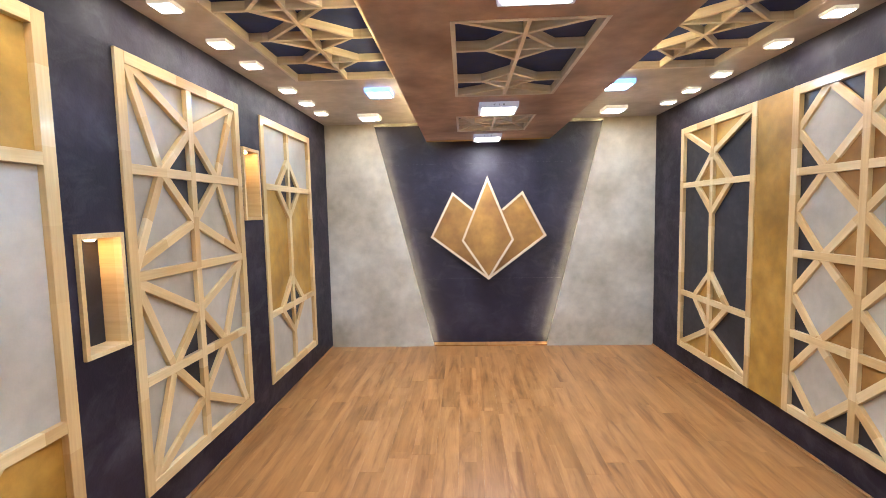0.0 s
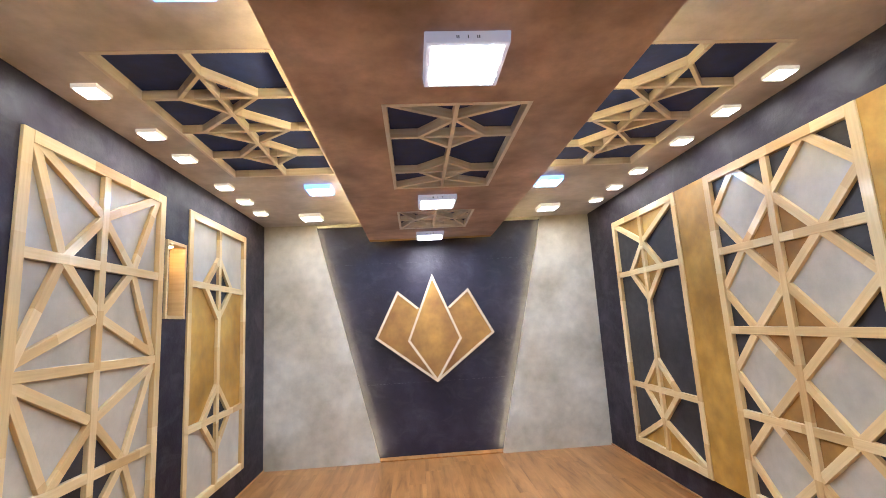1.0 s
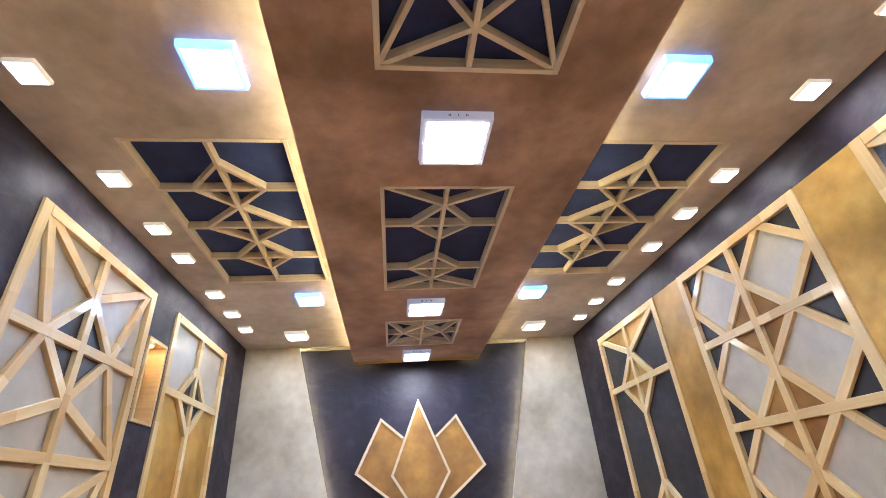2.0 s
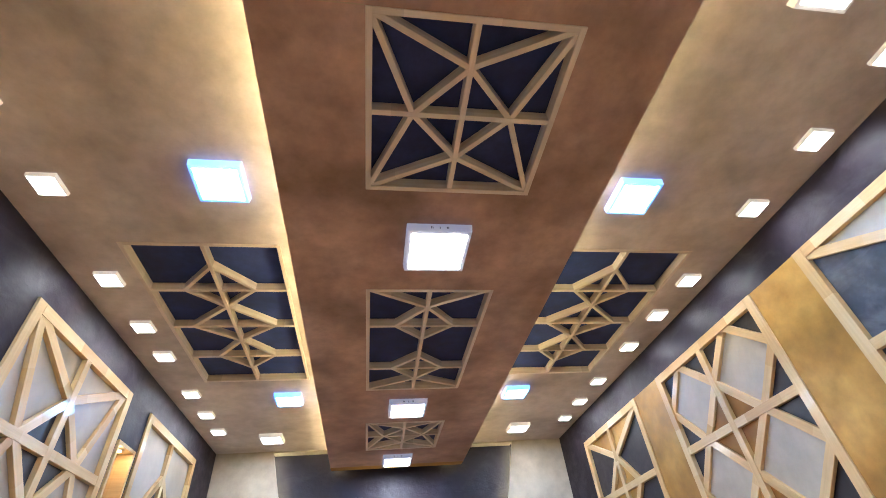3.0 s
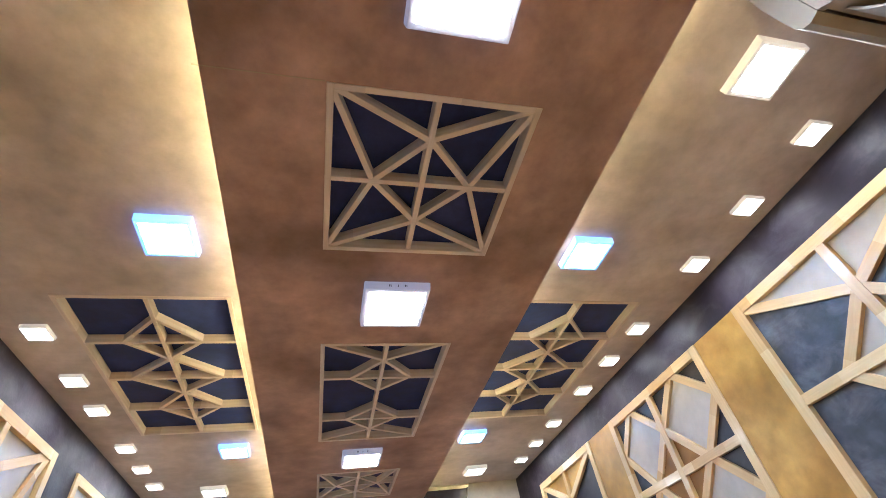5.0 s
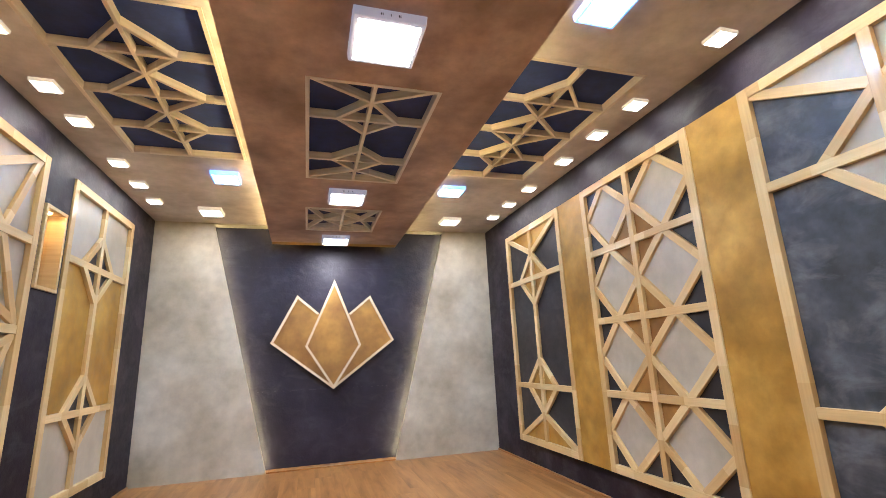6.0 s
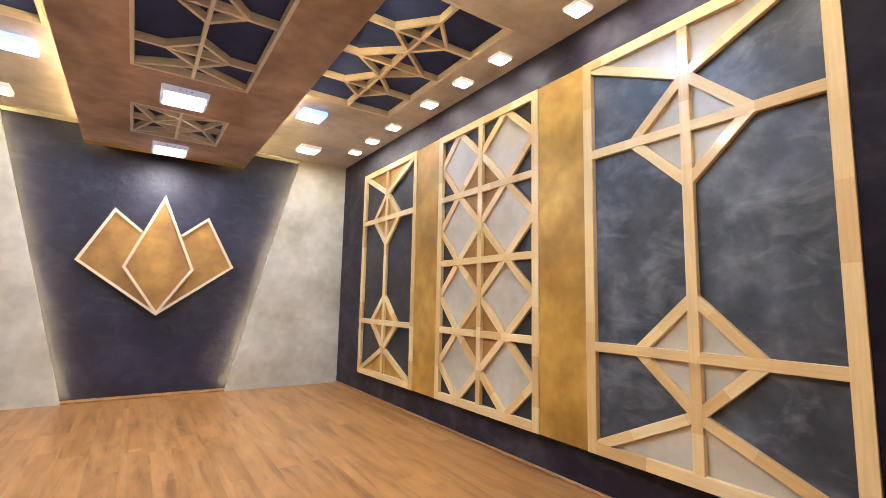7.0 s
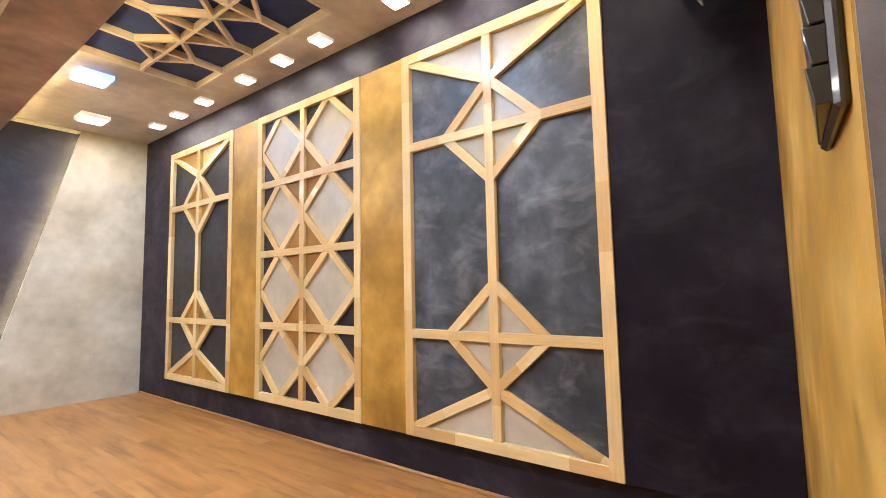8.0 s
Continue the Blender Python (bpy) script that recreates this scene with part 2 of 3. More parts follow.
def box_mesh(name, size, material, bevel=0.0, segments=1):
    bm = bmesh.new()
    bmesh.ops.create_cube(bm, size=1)
    for v in bm.verts:
        v.co = Vector((v.co.x * size[0], v.co.y * size[1], v.co.z * size[2]))
    if bevel:
        bmesh.ops.bevel(bm, geom=list(bm.edges), offset=bevel, segments=segments, profile=0.5, affect="EDGES")
    me = bpy.data.meshes.new(name)
    bm.to_mesh(me)
    bm.free()
    me.materials.append(material)
    return me


def box(name, lo, hi, material, parent=None, bevel=0.0, label=""):
    lo, hi = Vector(lo), Vector(hi)
    return part(name, box_mesh(name, hi - lo, material, bevel), parent, Matrix.Translation((lo + hi) / 2), label)


def prism(name, poly, plane, d0, d1, material, parent=None, label=""):
    """A flat board: the polygon (u, v) carried by plane(u, v, d) from d0 to d1."""
    n = len(poly)
    vs = [plane(u, v, d0) for u, v in poly] + [plane(u, v, d1) for u, v in poly]
    mid = sum((Vector(v) for v in vs), Vector()) / len(vs)
    fs = [tuple(range(n)), tuple(range(2 * n - 1, n - 1, -1))]
    fs += [(i, (i + 1) % n, n + (i + 1) % n, n + i) for i in range(n)]
    me = mesh_of(name, [Vector(v) - mid for v in vs], fs, material)
    return part(name, me, parent, Matrix.Translation(mid), label)


def slab(name, us, vs, holes, plane, d0, d1, material):
    """A board over the rectangle us x vs with rectangular openings (u0, u1, v0, v1) right through it."""
    gu = sorted({*us, *(h[0] for h in holes), *(h[1] for h in holes)})
    gv = sorted({*vs, *(h[2] for h in holes), *(h[3] for h in holes)})

    def solid(i, j):
        if not (0 <= i < len(gu) - 1 and 0 <= j < len(gv) - 1):
            return False
        u, v = (gu[i] + gu[i + 1]) / 2, (gv[j] + gv[j + 1]) / 2
        return not any(h[0] < u < h[1] and h[2] < v < h[3] for h in holes)

    index, verts, faces = {}, [], []

    def vert(i, j, k):
        key = (i, j, k)
        if key not in index:
            index[key] = len(verts)
            verts.append(plane(gu[i], gv[j], d1 if k else d0))
        return index[key]

    for i in range(len(gu) - 1):
        for j in range(len(gv) - 1):
            if not solid(i, j):
                continue
            for k in (0, 1):
                faces.append((vert(i, j, k), vert(i + 1, j, k), vert(i + 1, j + 1, k), vert(i, j + 1, k)))
            for di, dj, a, b in ((-1, 0, (i, j), (i, j + 1)), (1, 0, (i + 1, j), (i + 1, j + 1)), (0, -1, (i, j), (i + 1, j)), (0, 1, (i, j + 1), (i + 1, j + 1))):
                if not solid(i + di, j + dj):
                    faces.append((vert(*a, 0), vert(*b, 0), vert(*b, 1), vert(*a, 1)))
    return mesh_of(name, verts, faces, material)


def right_plane(u, v, d):
    return (HALF - d, u, v)


def left_plane(u, v, d):
    return (-HALF + d, u, v)


def end_plane(u, v, d):
    return (u, DARK - d, v)


def up_plane(level):
    return lambda u, v, d: (u, v, level - d)


def stick(parent, plane, a, b, width, d0, d1, name="batten", material=None, bevel=0.0015):
    """A batten from a to b (u, v) on a plane, its back at depth d0 and its face at d1."""
    A, B = Vector(plane(*a, 0)), Vector(plane(*b, 0))
    out = (Vector(plane(*a, 1)) - A).normalized()
    x = (B - A).normalized()
    y = out.cross(x)
    m = Matrix((x, y, out)).transposed().to_4x4()
    m.translation = (A + B) / 2 + out * ((d0 + d1) / 2)
    return part(name, box_mesh(name, ((B - A).length, width, abs(d1 - d0)), material or M_PINE, bevel), parent, m)


# ---------- structure ----------
def structure(name, me, label, category, m=None):
    return tagged(part(name, me, None, m), label, category, "", "structure")


NICHES = [(1.64, 1.878, 0.957, 1.447), (2.986, 3.228, 1.472, 1.962)]
CENTRE_COFFERS = [(-0.315, 0.324, 0.563, 1.229), (-0.315, 0.327, 1.883, 3.085), (-0.32, 0.317, 3.714, 4.404)]
SIDE_COFFERS = {-1: (-1.469, -0.733, 1.808, 3.352), 1: (0.733, 1.492, 1.795, 3.342)}

structure("floor", slab("floor", (-HALF - 0.1, HALF + 0.1), (-1.6, DARK + 0.1), [], up_plane(-0.012), 0, 0.1, M_SUB), "wood laminate floor of narrow oak boards", "floor")
structure("wall_east", slab("wall_east", (-1.6, DARK + 0.15), (-0.05, CEIL + 0.3), [], right_plane, 0, -0.12, M_NAVY), "navy black hand-trowelled plaster side wall", "wall")
structure("wall_west", slab("wall_west", (-1.6, DARK + 0.15), (-0.05, CEIL + 0.3), NICHES, left_plane, 0, -0.14, M_NAVY), "navy black plaster side wall with niches", "wall")
structure("wall_north", slab("wall_north", (-HALF, HALF), (-0.05, CEIL + 0.3), [], end_plane, 0, -0.12, M_NAVY_END), "dark navy plaster end wall in a lit recess", "wall")
south = structure("wall_south", slab("wall_south", (-HALF, HALF), (-0.05, CEIL + 0.3), [(-0.8, DOOR, -0.06, 2.06)], lambda u, v, d: (u, FRONT - d, v), 0, 0.13, M_GOLD_WALL), "gold painted wall with an open doorway", "wall")
for v in south.data.vertices:
    if v.co.x > 1:
        v.co.y += 0.02
structure("wall_lobby", slab("wall_lobby", (-HALF, HALF), (-0.05, CEIL + 0.3), [], lambda u, v, d: (u, -1.5 - d, v), 0, 0.1, M_WALLPAINT), "plain painted lobby wall beyond the doorway", "wall")
for name, s in (("ceiling_west", -1), ("ceiling_east", 1)):
    hole = SIDE_COFFERS[s]
    us = sorted((s * 0.002, s * HALF))
    structure(name, slab(name, us, (-1.5, DARK), [hole], up_plane(CEIL), 0, -0.1, M_TAUPE), "taupe brown mottled ceiling with a coffer", "ceiling")
soffit = structure("ceiling_soffit", slab("ceiling_soffit", (-SOFF_HALF, SOFF_HALF), (FRONT + 0.003, 4.9), CENTRE_COFFERS, up_plane(SOFF), 0, -0.078, M_BROWN), "dropped brown ceiling panel with three coffers", "ceiling")
for v in soffit.data.vertices:
    if abs(v.co.x) > 0.5:
        v.co.x = math.copysign(0.627 + 0.0066 * v.co.y, v.co.x)
structure("trim_soffit_end", box_mesh("trim_soffit_end", (2 * SOFF_HALF, 0.118, 0.074), M_GOLD, 0.002), "gold painted end strip of the dropped ceiling", "trim", Matrix.Translation((0, 4.961, SOFF + 0.039)))
structure("soffit_core", slab("soffit_core", (-0.568, 0.568), (FRONT + 0.003, 5.0), CENTRE_COFFERS, up_plane(SOFF + 0.08), 0, -0.127, M_TAUPE), "recessed core that carries the dropped ceiling", "ceiling")
structure("trim_seam", box_mesh("trim_seam", (0.33, 0.003, 0.002), M_PEARL), "fine joint line in the dropped ceiling", "trim", Matrix.Translation((-0.482, 0.562, SOFF - 0.0004)))

# plastered sheets of the dark end wall, each a little out of plane with the next
for name, z0, z1, d in (("end_sheet_low", 0.0, 0.742, 0.004), ("end_sheet_middle", 0.7425, 2.03, 0.0015), ("end_sheet_high", 2.0305, CEIL - 0.001, 0.003)):
    tagged(prism(name, [(-1.3, z0), (1.3, z0), (1.3, z1), (-1.3, z1)], end_plane, 0.0005, d, M_NAVY_END), "navy trowelled plaster sheet of the end wall", "wall panel", "", "structure")

# grey end panels with slanted edges
T_LOW, T_HIGH = 0.624, 1.236
for name, s in (("end_panel_west", -1), ("end_panel_east", 1)):
    poly = [(s * (HALF - 0.001), 0.0), (s * T_LOW, 0.0), (s * T_HIGH, CEIL - 0.001), (s * (HALF - 0.001), CEIL - 0.001)]
    tagged(prism(name, poly, end_plane, 0.102, 0.13, M_GREY), "grey mottled plaster end wall panel, slanted edge", "wall panel", "", "structure")
structure("trim_recess_sill", box_mesh("trim_recess_sill", (2 * T_LOW + 0.06, 0.12, 0.013), M_FLOOR, 0.002), "wood strip at the foot of the lit recess", "trim", Matrix.Translation((0, 5.066, 0.006)))

# added cream strips: the ceiling's bright glow over the recess, done as paint
for name, s in (("trim_recess_west", -1), ("trim_recess_east", 1)):
    structure(name, box_mesh(name, (0.66, 0.112, 0.012), M_PEARL, 0.002), "added cream strip in place of the brightly lit recess ceiling", "trim", Matrix.Translation((s * 0.91, 5.073, CEIL - 0.0065)))


# ---------- lattice wall panels ----------
def wall_panel(plane, y0, y1, label, base, boards, lines, low=P_LOW, high=P_HIGH, group="lattice wall panels"):
    """A framed lattice panel. boards: (material, polygon); lines: pairs of points."""
    c = (y0 + y1) / 2
    ob = thing("lattice_panel", plane(c, low, 0), label, "wall panel", group)
    prism("backing_board", [(y0 + 0.01, low + 0.01), (y1 - 0.01, low + 0.01), (y1 - 0.01, high - 0.01), (y0 + 0.01, high - 0.01)], plane, 0.001, 0.029, base, ob)
    for k, (material, poly) in enumerate(boards):
        prism("painted_board", poly, plane, 0.0295, 0.0315 + 0.0001 * k, material, ob)
    w = 0.054
    for k, (a, b) in enumerate(lines):
        stick(ob, plane, a, b, 0.046, 0.03, PROUD - 0.001 - 0.0003 * k)
    h = w / 2
    for a, b, e in (((y0 + h, low), (y0 + h, high), 0), ((y1 - h, low), (y1 - h, high), 0), ((y0 + w, high - h), (y1 - w, high - h), 0), ((y0 + w, low + h), (y1 - w, low + h), 0)):
        stick(ob, plane, a, b, w, 0.0005, PROUD, "frame_batten")
    return ob


def slim_pattern(c, y0, y1, high, half=0.254):
    """Diamond top and bottom on one upright, with the corners tied in."""
    i = 0.034
    a, b = y0 + i, y1 - i
    n1, n2, n3, n4, h1, h2 = 1.933, 1.452, 0.963, 0.487, 1.694, 0.72
    lo, hi = P_LOW + i, high - i
    L = [((c, lo), (c, hi)), ((a, h1), (b, h1)), ((a, h2), (b, h2))]
    for s in (-1, 1):
        e = a if s < 0 else b
        L += [((c, n1), (c + s * half, h1)), ((c + s * half, h1), (c, n2)), ((c, n3), (c + s * half, h2)), ((c + s * half, h2), (c, n4))]
        L += [((e, hi), (c, n1)), ((e, lo), (c, n4))]
    tri = [[(a, hi), (b, hi), (c, n1)], [(a, lo), (b, lo), (c, n4)]]
    dia = [[(c - half, h1), (c, n1), (c + half, h1), (c, n2)], [(c - half, h2), (c, n3), (c + half, h2), (c, n4)]]
    return L, tri + dia


def panel_slim(plane, y0, y1, c, colour, field, label):
    L, areas = slim_pattern(c, y0, y1, P_HIGH)
    wall_panel(plane, y0, y1, label, field, [(colour, p) for p in areas], L)


def panel_trellis(plane, y0, y1, c, label):
    i = 0.034
    a, b, lo, hi = y0 + i, y1 - i, P_LOW + i, P_HIGH - i
    hz = (0.716, 1.208, 1.696)
    nz = (0.476, 0.964, 1.456, 1.943)
    sw = 0.257
    L = [((c, lo), (c, hi))] + [((a, z), (b, z)) for z in hz]
    boards = []
    for s in (-1, 1):
        e = a if s < 0 else b
        m = c + s * sw
        side = (lo, *hz, hi)
        for k, z in enumerate(nz):
            L += [((c, z), (m, side[k])), ((c, z), (m, side[k + 1])), ((e, z), (m, side[k])), ((e, z), (m, side[k + 1]))]
            boards.append((M_PEARL, [(c, z), (m, side[k + 1]), (e, z), (m, side[k])]))
    for k, z in enumerate(hz):
        boards.append((M_BRONZE, [(c, nz[k]), (c + sw, z), (c, nz[k + 1]), (c - sw, z)]))
    wall_panel(plane, y0, y1, label, M_BLACK, boards, L)


def panel_star(plane, y0, y1, c, label):
    i = 0.034
    a, b, lo, hi = y0 + i, y1 - i, W_LOW + i, W_HIGH - i
    n1, h1, n2, mid, n3, h2, n4 = 1.962, 1.72, 1.476, 1.24, 0.992, 0.752, 0.505
    half = 0.252
    L = [((c, lo), (c, hi)), ((a, h1), (b, h1)), ((a, mid), (b, mid)), ((a, h2), (b, h2))]
    for s in (-1, 1):
        e, m = (a, c - half) if s < 0 else (b, c + half)
        f = e - s * 0.031
        k = e if s < 0 else f
        up = 0.045 if s < 0 else 0.022
        L += [((c, n1), (m, h1)), ((m, h1), (c, n2)), ((c, n3), (m, h2)), ((m, h2), (c, n4))]
        L += [((f, hi), (c, n1)), ((f, hi), (m, h1)), ((m, h1), (k, mid + 0.02)), ((c, n2), (e, mid + up))]
        L += [((e, mid - 0.02), (c, n3)), ((k, mid - 0.02), (m, h2)), ((m, h2), (f, lo)), ((c, n4), (f, lo))]
    boards = [(M_BLACK, [(c - half, h1), (c, n1), (c + half, h1), (c, n2)]), (M_BLACK, [(c - half, h2), (c, n3), (c + half, h2), (c, n4)])]
    wall_panel(plane, y0, y1, label, M_PEARL, boards, L, W_LOW, W_HIGH)


def panel_band(plane, y0, y1, c, outer, middle, label):
    i = 0.034
    a, b, lo, hi = y0 + i, y1 - i, W_LOW + i, W_HIGH - i
    n1, h1, n2, n3, h2, n4, half = 1.945, 1.716, 1.484, 0.984, 0.75, 0.518, 0.238
    L = [((c, lo), (c, hi)), ((a, h1), (b, h1)), ((a, h2), (b, h2))]
    for s in (-1, 1):
        m = c + s * half
        L += [((c, n1), (m, h1)), ((m, h1), (c, n2)), ((c, n3), (m, h2)), ((m, h2), (c, n4))]
    boards = [(middle, [(a, h2), (b, h2), (b, h1), (a, h1)])]
    ob = wall_panel(plane, y0, y1, label, outer, boards, L, W_LOW, W_HIGH)
    for k, (h, p, q) in enumerate(((h1, n1, n2), (h2, n3, n4))):
        prism("painted_board", [(c - half, h), (c, p), (c + half, h), (c, q)], plane, 0.032, 0.0335, M_BLACK, ob)


panel_slim(right_plane, 3.242, 4.316, 3.793, M_GOLD, M_BLACK, "pine lattice panel, black field, gold diamonds")
panel_trellis(right_plane, 1.839, 2.902, 2.386, "pine trellis panel, pearl diamonds and bronze centres")
panel_slim(right_plane, 0.433, 1.51, 0.974, M_PEARL, M_SLATE, "pine lattice panel, slate field, pearl diamonds")
panel_star(left_plane, 1.907, 2.959, 2.42, "pine star lattice panel over pearl boards")
panel_band(left_plane, 3.274, 4.324, 3.776, M_PEARL, M_GOLD, "pine lattice panel, pearl ends, gold middle")
panel_band(left_plane, 0.54, 1.59, 1.065, M_GOLD, M_PEARL, "pine lattice panel, gold ends, pearl middle")

# boards between the lattice panels
for y0, y1 in ((1.5115, 1.8375), (2.9035, 3.2405)):
    tagged(prism("gold_wall_board", [(y0, P_LOW), (y1, P_LOW), (y1, P_HIGH), (y0, P_HIGH)], right_plane, 0.0005, 0.05, M_GOLD), "gold mottled upright board between two lattice panels", "wall panel", "gold wall boards")
tagged(prism("navy_wall_board", [(FRONT + 0.021, P_LOW), (0.4315, P_LOW), (0.4315, P_HIGH), (FRONT + 0.021, P_HIGH)], right_plane, 0.0005, 0.046, M_NAVY_DIM), "navy plaster board beside the last lattice panel", "wall panel", "navy wall boards")
for (y0, y1), n in zip(((1.5915, 1.9055), (2.9605, 3.2725)), NICHES):
    tagged(part("navy_wall_board", slab("navy_wall_board", (y0, y1), (W_LOW, W_HIGH), [n], left_plane, 0.0005, 0.045, M_NAVY)), "navy upright board with a display niche", "wall panel", "navy wall boards")


# ---------- display niches ----------
def niche(u0, u1, v0, v1):
    ob = thing("display_niche", left_plane((u0 + u1) / 2, v0, 0), "pine-lined display niche with an amber spot", "niche", "display niches")
    t = 0.02
    f, b = 0.06, -0.05
    e = 0.0006
    box_l = lambda name, a0, a1, c0, c1: prism(name, [(a0, c0), (a1, c0), (a1, c1), (a0, c1)], left_plane, b, f, M_PINE, ob)
    box_l("lining_board", u0 + e, u0 + t, v0 + e, v1 - e)
    box_l("lining_board", u1 - t, u1 - e, v0 + e, v1 - e)
    box_l("lining_board", u0 + t, u1 - t, v0 + e, v0 + t)
    box_l("lining_board", u0 + t, u1 - t, v1 - t, v1 - e)
    prism("back_board", [(u0 + t, v0 + t), (u1 - t, v0 + t), (u1 - t, v1 - t), (u0 + t, v1 - t)], left_plane, b, b + 0.008, M_BLACK, ob)
    c = Vector(left_plane((u0 + u1) / 2, v1 - t, 0.008))
    bm = bmesh.new()
    bmesh.ops.create_cone(bm, cap_ends=True, segments=20, radius1=0.022, radius2=0.026, depth=0.008)
    me = bpy.data.meshes.new("spot_ring")
    bm.to_mesh(me)
    bm.free()
    me.materials.append(M_PLASTIC)
    ring = part("spot_ring", me, ob, Matrix.Translation(c - Vector((0, 0, 0.004))))
    bm = bmesh.new()
    bmesh.ops.create_cone(bm, cap_ends=True, segments=20, radius1=0.016, radius2=0.017, depth=0.004)
    me = bpy.data.meshes.new("spot_lens")
    bm.to_mesh(me)
    bm.free()
    me.materials.append(M_SPOT)
    part("spot_lens", me, ring, Matrix.Translation(c - Vector((0, 0, 0.0101))), "glowing amber lens")


for n in NICHES:
    niche(*n)


# ---------- ceiling coffers ----------
def coffer(level, u0, u1, v0, v1, c, lines, label, group):
    plane = up_plane(level)
    ob = thing("ceiling_coffer", (c, (v0 + v1) / 2, level), label, "ceiling coffer", group)
    e = 0.001
    prism("coffer_back", [(u0 + e, v0 + e), (u1 - e, v0 + e), (u1 - e, v1 - e), (u0 + e, v1 - e)], plane, -0.048, -0.06, M_COFFER, ob)
    t = 0.02
    # lit-looking pine tone in the soffit, shaded tone in the side coffers
    wood = M_PINE_LIT if level < 2.4 else M_PINE_SHADED
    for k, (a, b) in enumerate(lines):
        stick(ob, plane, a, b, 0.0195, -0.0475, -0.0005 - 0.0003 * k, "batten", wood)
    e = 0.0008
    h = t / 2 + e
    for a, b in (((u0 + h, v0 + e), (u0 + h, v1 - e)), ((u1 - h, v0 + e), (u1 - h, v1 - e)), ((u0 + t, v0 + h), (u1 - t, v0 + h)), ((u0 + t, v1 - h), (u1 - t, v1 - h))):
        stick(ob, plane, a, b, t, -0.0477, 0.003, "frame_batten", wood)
    return ob


def star_lines(c, u0, u1, v0, v1):
    i = 0.012
    a, b, lo, hi = u0 + i, u1 - i, v0 + i, v1 - i
    mid, q, half = (v0 + v1) / 2 - 0.003, (v1 - v0) / 4 + 0.006, 0.166
    L = [((c, lo), (c, hi)), ((a, mid), (b, mid))]
    for s in (-1, 1):
        e, m = (a if s < 0 else b), c + s * half
        for n, corner in ((mid - q, lo), (mid + q, hi)):
            L += [((c, n), (m, mid)), ((e, corner), (c, n)), ((e, corner), (m, mid))]
    return L


def long_lines(c, u0, u1, v0, v1):
    i = 0.012
    a, b, lo, hi = u0 + i, u1 - i, v0 + i, v1 - i
    h1, h2 = 2.24, 2.763
    n1, n2, n3, n4 = 2.057, 2.389, 2.613, 2.922
    L = [((c, lo), (c, hi)), ((a, h1), (b, h1)), ((a, h2), (b, h2))]
    for s in (-1, 1):
        e, m = (a if s < 0 else b), c + s * 0.16
        L += [((c, n1), (m, h1)), ((m, h1), (c, n2)), ((c, n3), (m, h2)), ((m, h2), (c, n4)), ((e, lo), (c, n1)), ((e, hi), (c, n4))]
    return L


def side_lines(c, u0, u1, v0, v1):
    i = 0.012
    a, b, lo, hi = u0 + i, u1 - i, v0 + i, v1 - i
    d = v0 - 1.808
    L = [((c, lo), (c, hi))] + [((a, v + d), (b, v + d)) for v in (2.204, 2.583, 2.97)]
    for s in (-1, 1):
        for p, m, q, w in ((2.0 + d, 2.204 + d, 2.374 + d, 0.181), (2.374 + d, 2.583 + d, 2.765 + d, 0.236), (2.765 + d, 2.97 + d, 3.145 + d, 0.175)):
            L += [((c, p), (c + s * w, m)), ((c + s * w, m), (c, q))]
    return L


for k, (u0, u1, v0, v1) in enumerate(CENTRE_COFFERS):
    make = long_lines if k == 1 else star_lines
    c = (u0 + u1) / 2
    coffer(SOFF, u0, u1, v0, v1, c, make(c, u0, u1, v0, v1), "navy coffer with a pine lattice, double diamond" if k == 1 else "navy coffer with a pine star lattice", "soffit coffers")
for s in (-1, 1):
    u0, u1, v0, v1 = SIDE_COFFERS[s]
    c = (u0 + u1) / 2
    coffer(CEIL, u0, u1, v0, v1, c, side_lines(c, u0, u1, v0, v1), "long navy coffer with three pine diamonds", "side coffers")


# ---------- lights ----------
def frustum(name, base, face, depth, material, bevel=0.004):
    """A square housing, a little narrower at its face; it hangs down from z = 0."""
    bm = bmesh.new()
    bmesh.ops.create_cube(bm, size=1)
    for v in bm.verts:
        k = base if v.co.z > 0 else face
        v.co = Vector((v.co.x * k, v.co.y * k, -depth / 2 + v.co.z * depth))
    bmesh.ops.bevel(bm, geom=list(bm.edges), offset=bevel, segments=2, profile=0.6, affect="EDGES")
    me = bpy.data.meshes.new(name)
    bm.to_mesh(me)
    bm.free()
    me.materials.append(material)
    return me


def panel_light(size, lit, depth, glowing, rim, label, group, slots=False):
    ob = thing("panel_light", (0, 0, 0), label, "ceiling light", group)
    body = part("housing", frustum("housing", size, size * 0.97, depth, rim), ob)
    part("diffuser", frustum("diffuser", lit, lit, 0.006, glowing, 0.0025), ob, Matrix.Translation((0, 0, -depth + 0.004)), "glowing white diffuser")
    if slots:
        for x in (-0.036, -0.03, 0.0, 0.03, 0.036):
            part("vent_slot", box_mesh("vent_slot", (0.003, 0.002, 0.01), M_RUBBER), body, Matrix.Translation((x, -size / 2 * 0.985, -depth / 2)))
    return ob


small = panel_light(0.112, 0.095, 0.02, M_WARM, M_RIM_WARM, "small square surface-mounted light on the taupe ceiling", "small square lights")
small.matrix_basis = Matrix.Translation((-1.58, 1.45, CEIL))
for y in (0.63, 1.03, 2.09, 2.558, 2.927, 3.527, 3.949, 4.35):
    copy_thing(small, Matrix.Translation((-1.602, y, CEIL)))
for y in (0.63, 1.025, 1.443, 2.057, 2.451, 2.888, 3.487, 3.925, 4.345):
    copy_thing(small, Matrix.Translation((1.611, y, CEIL)))
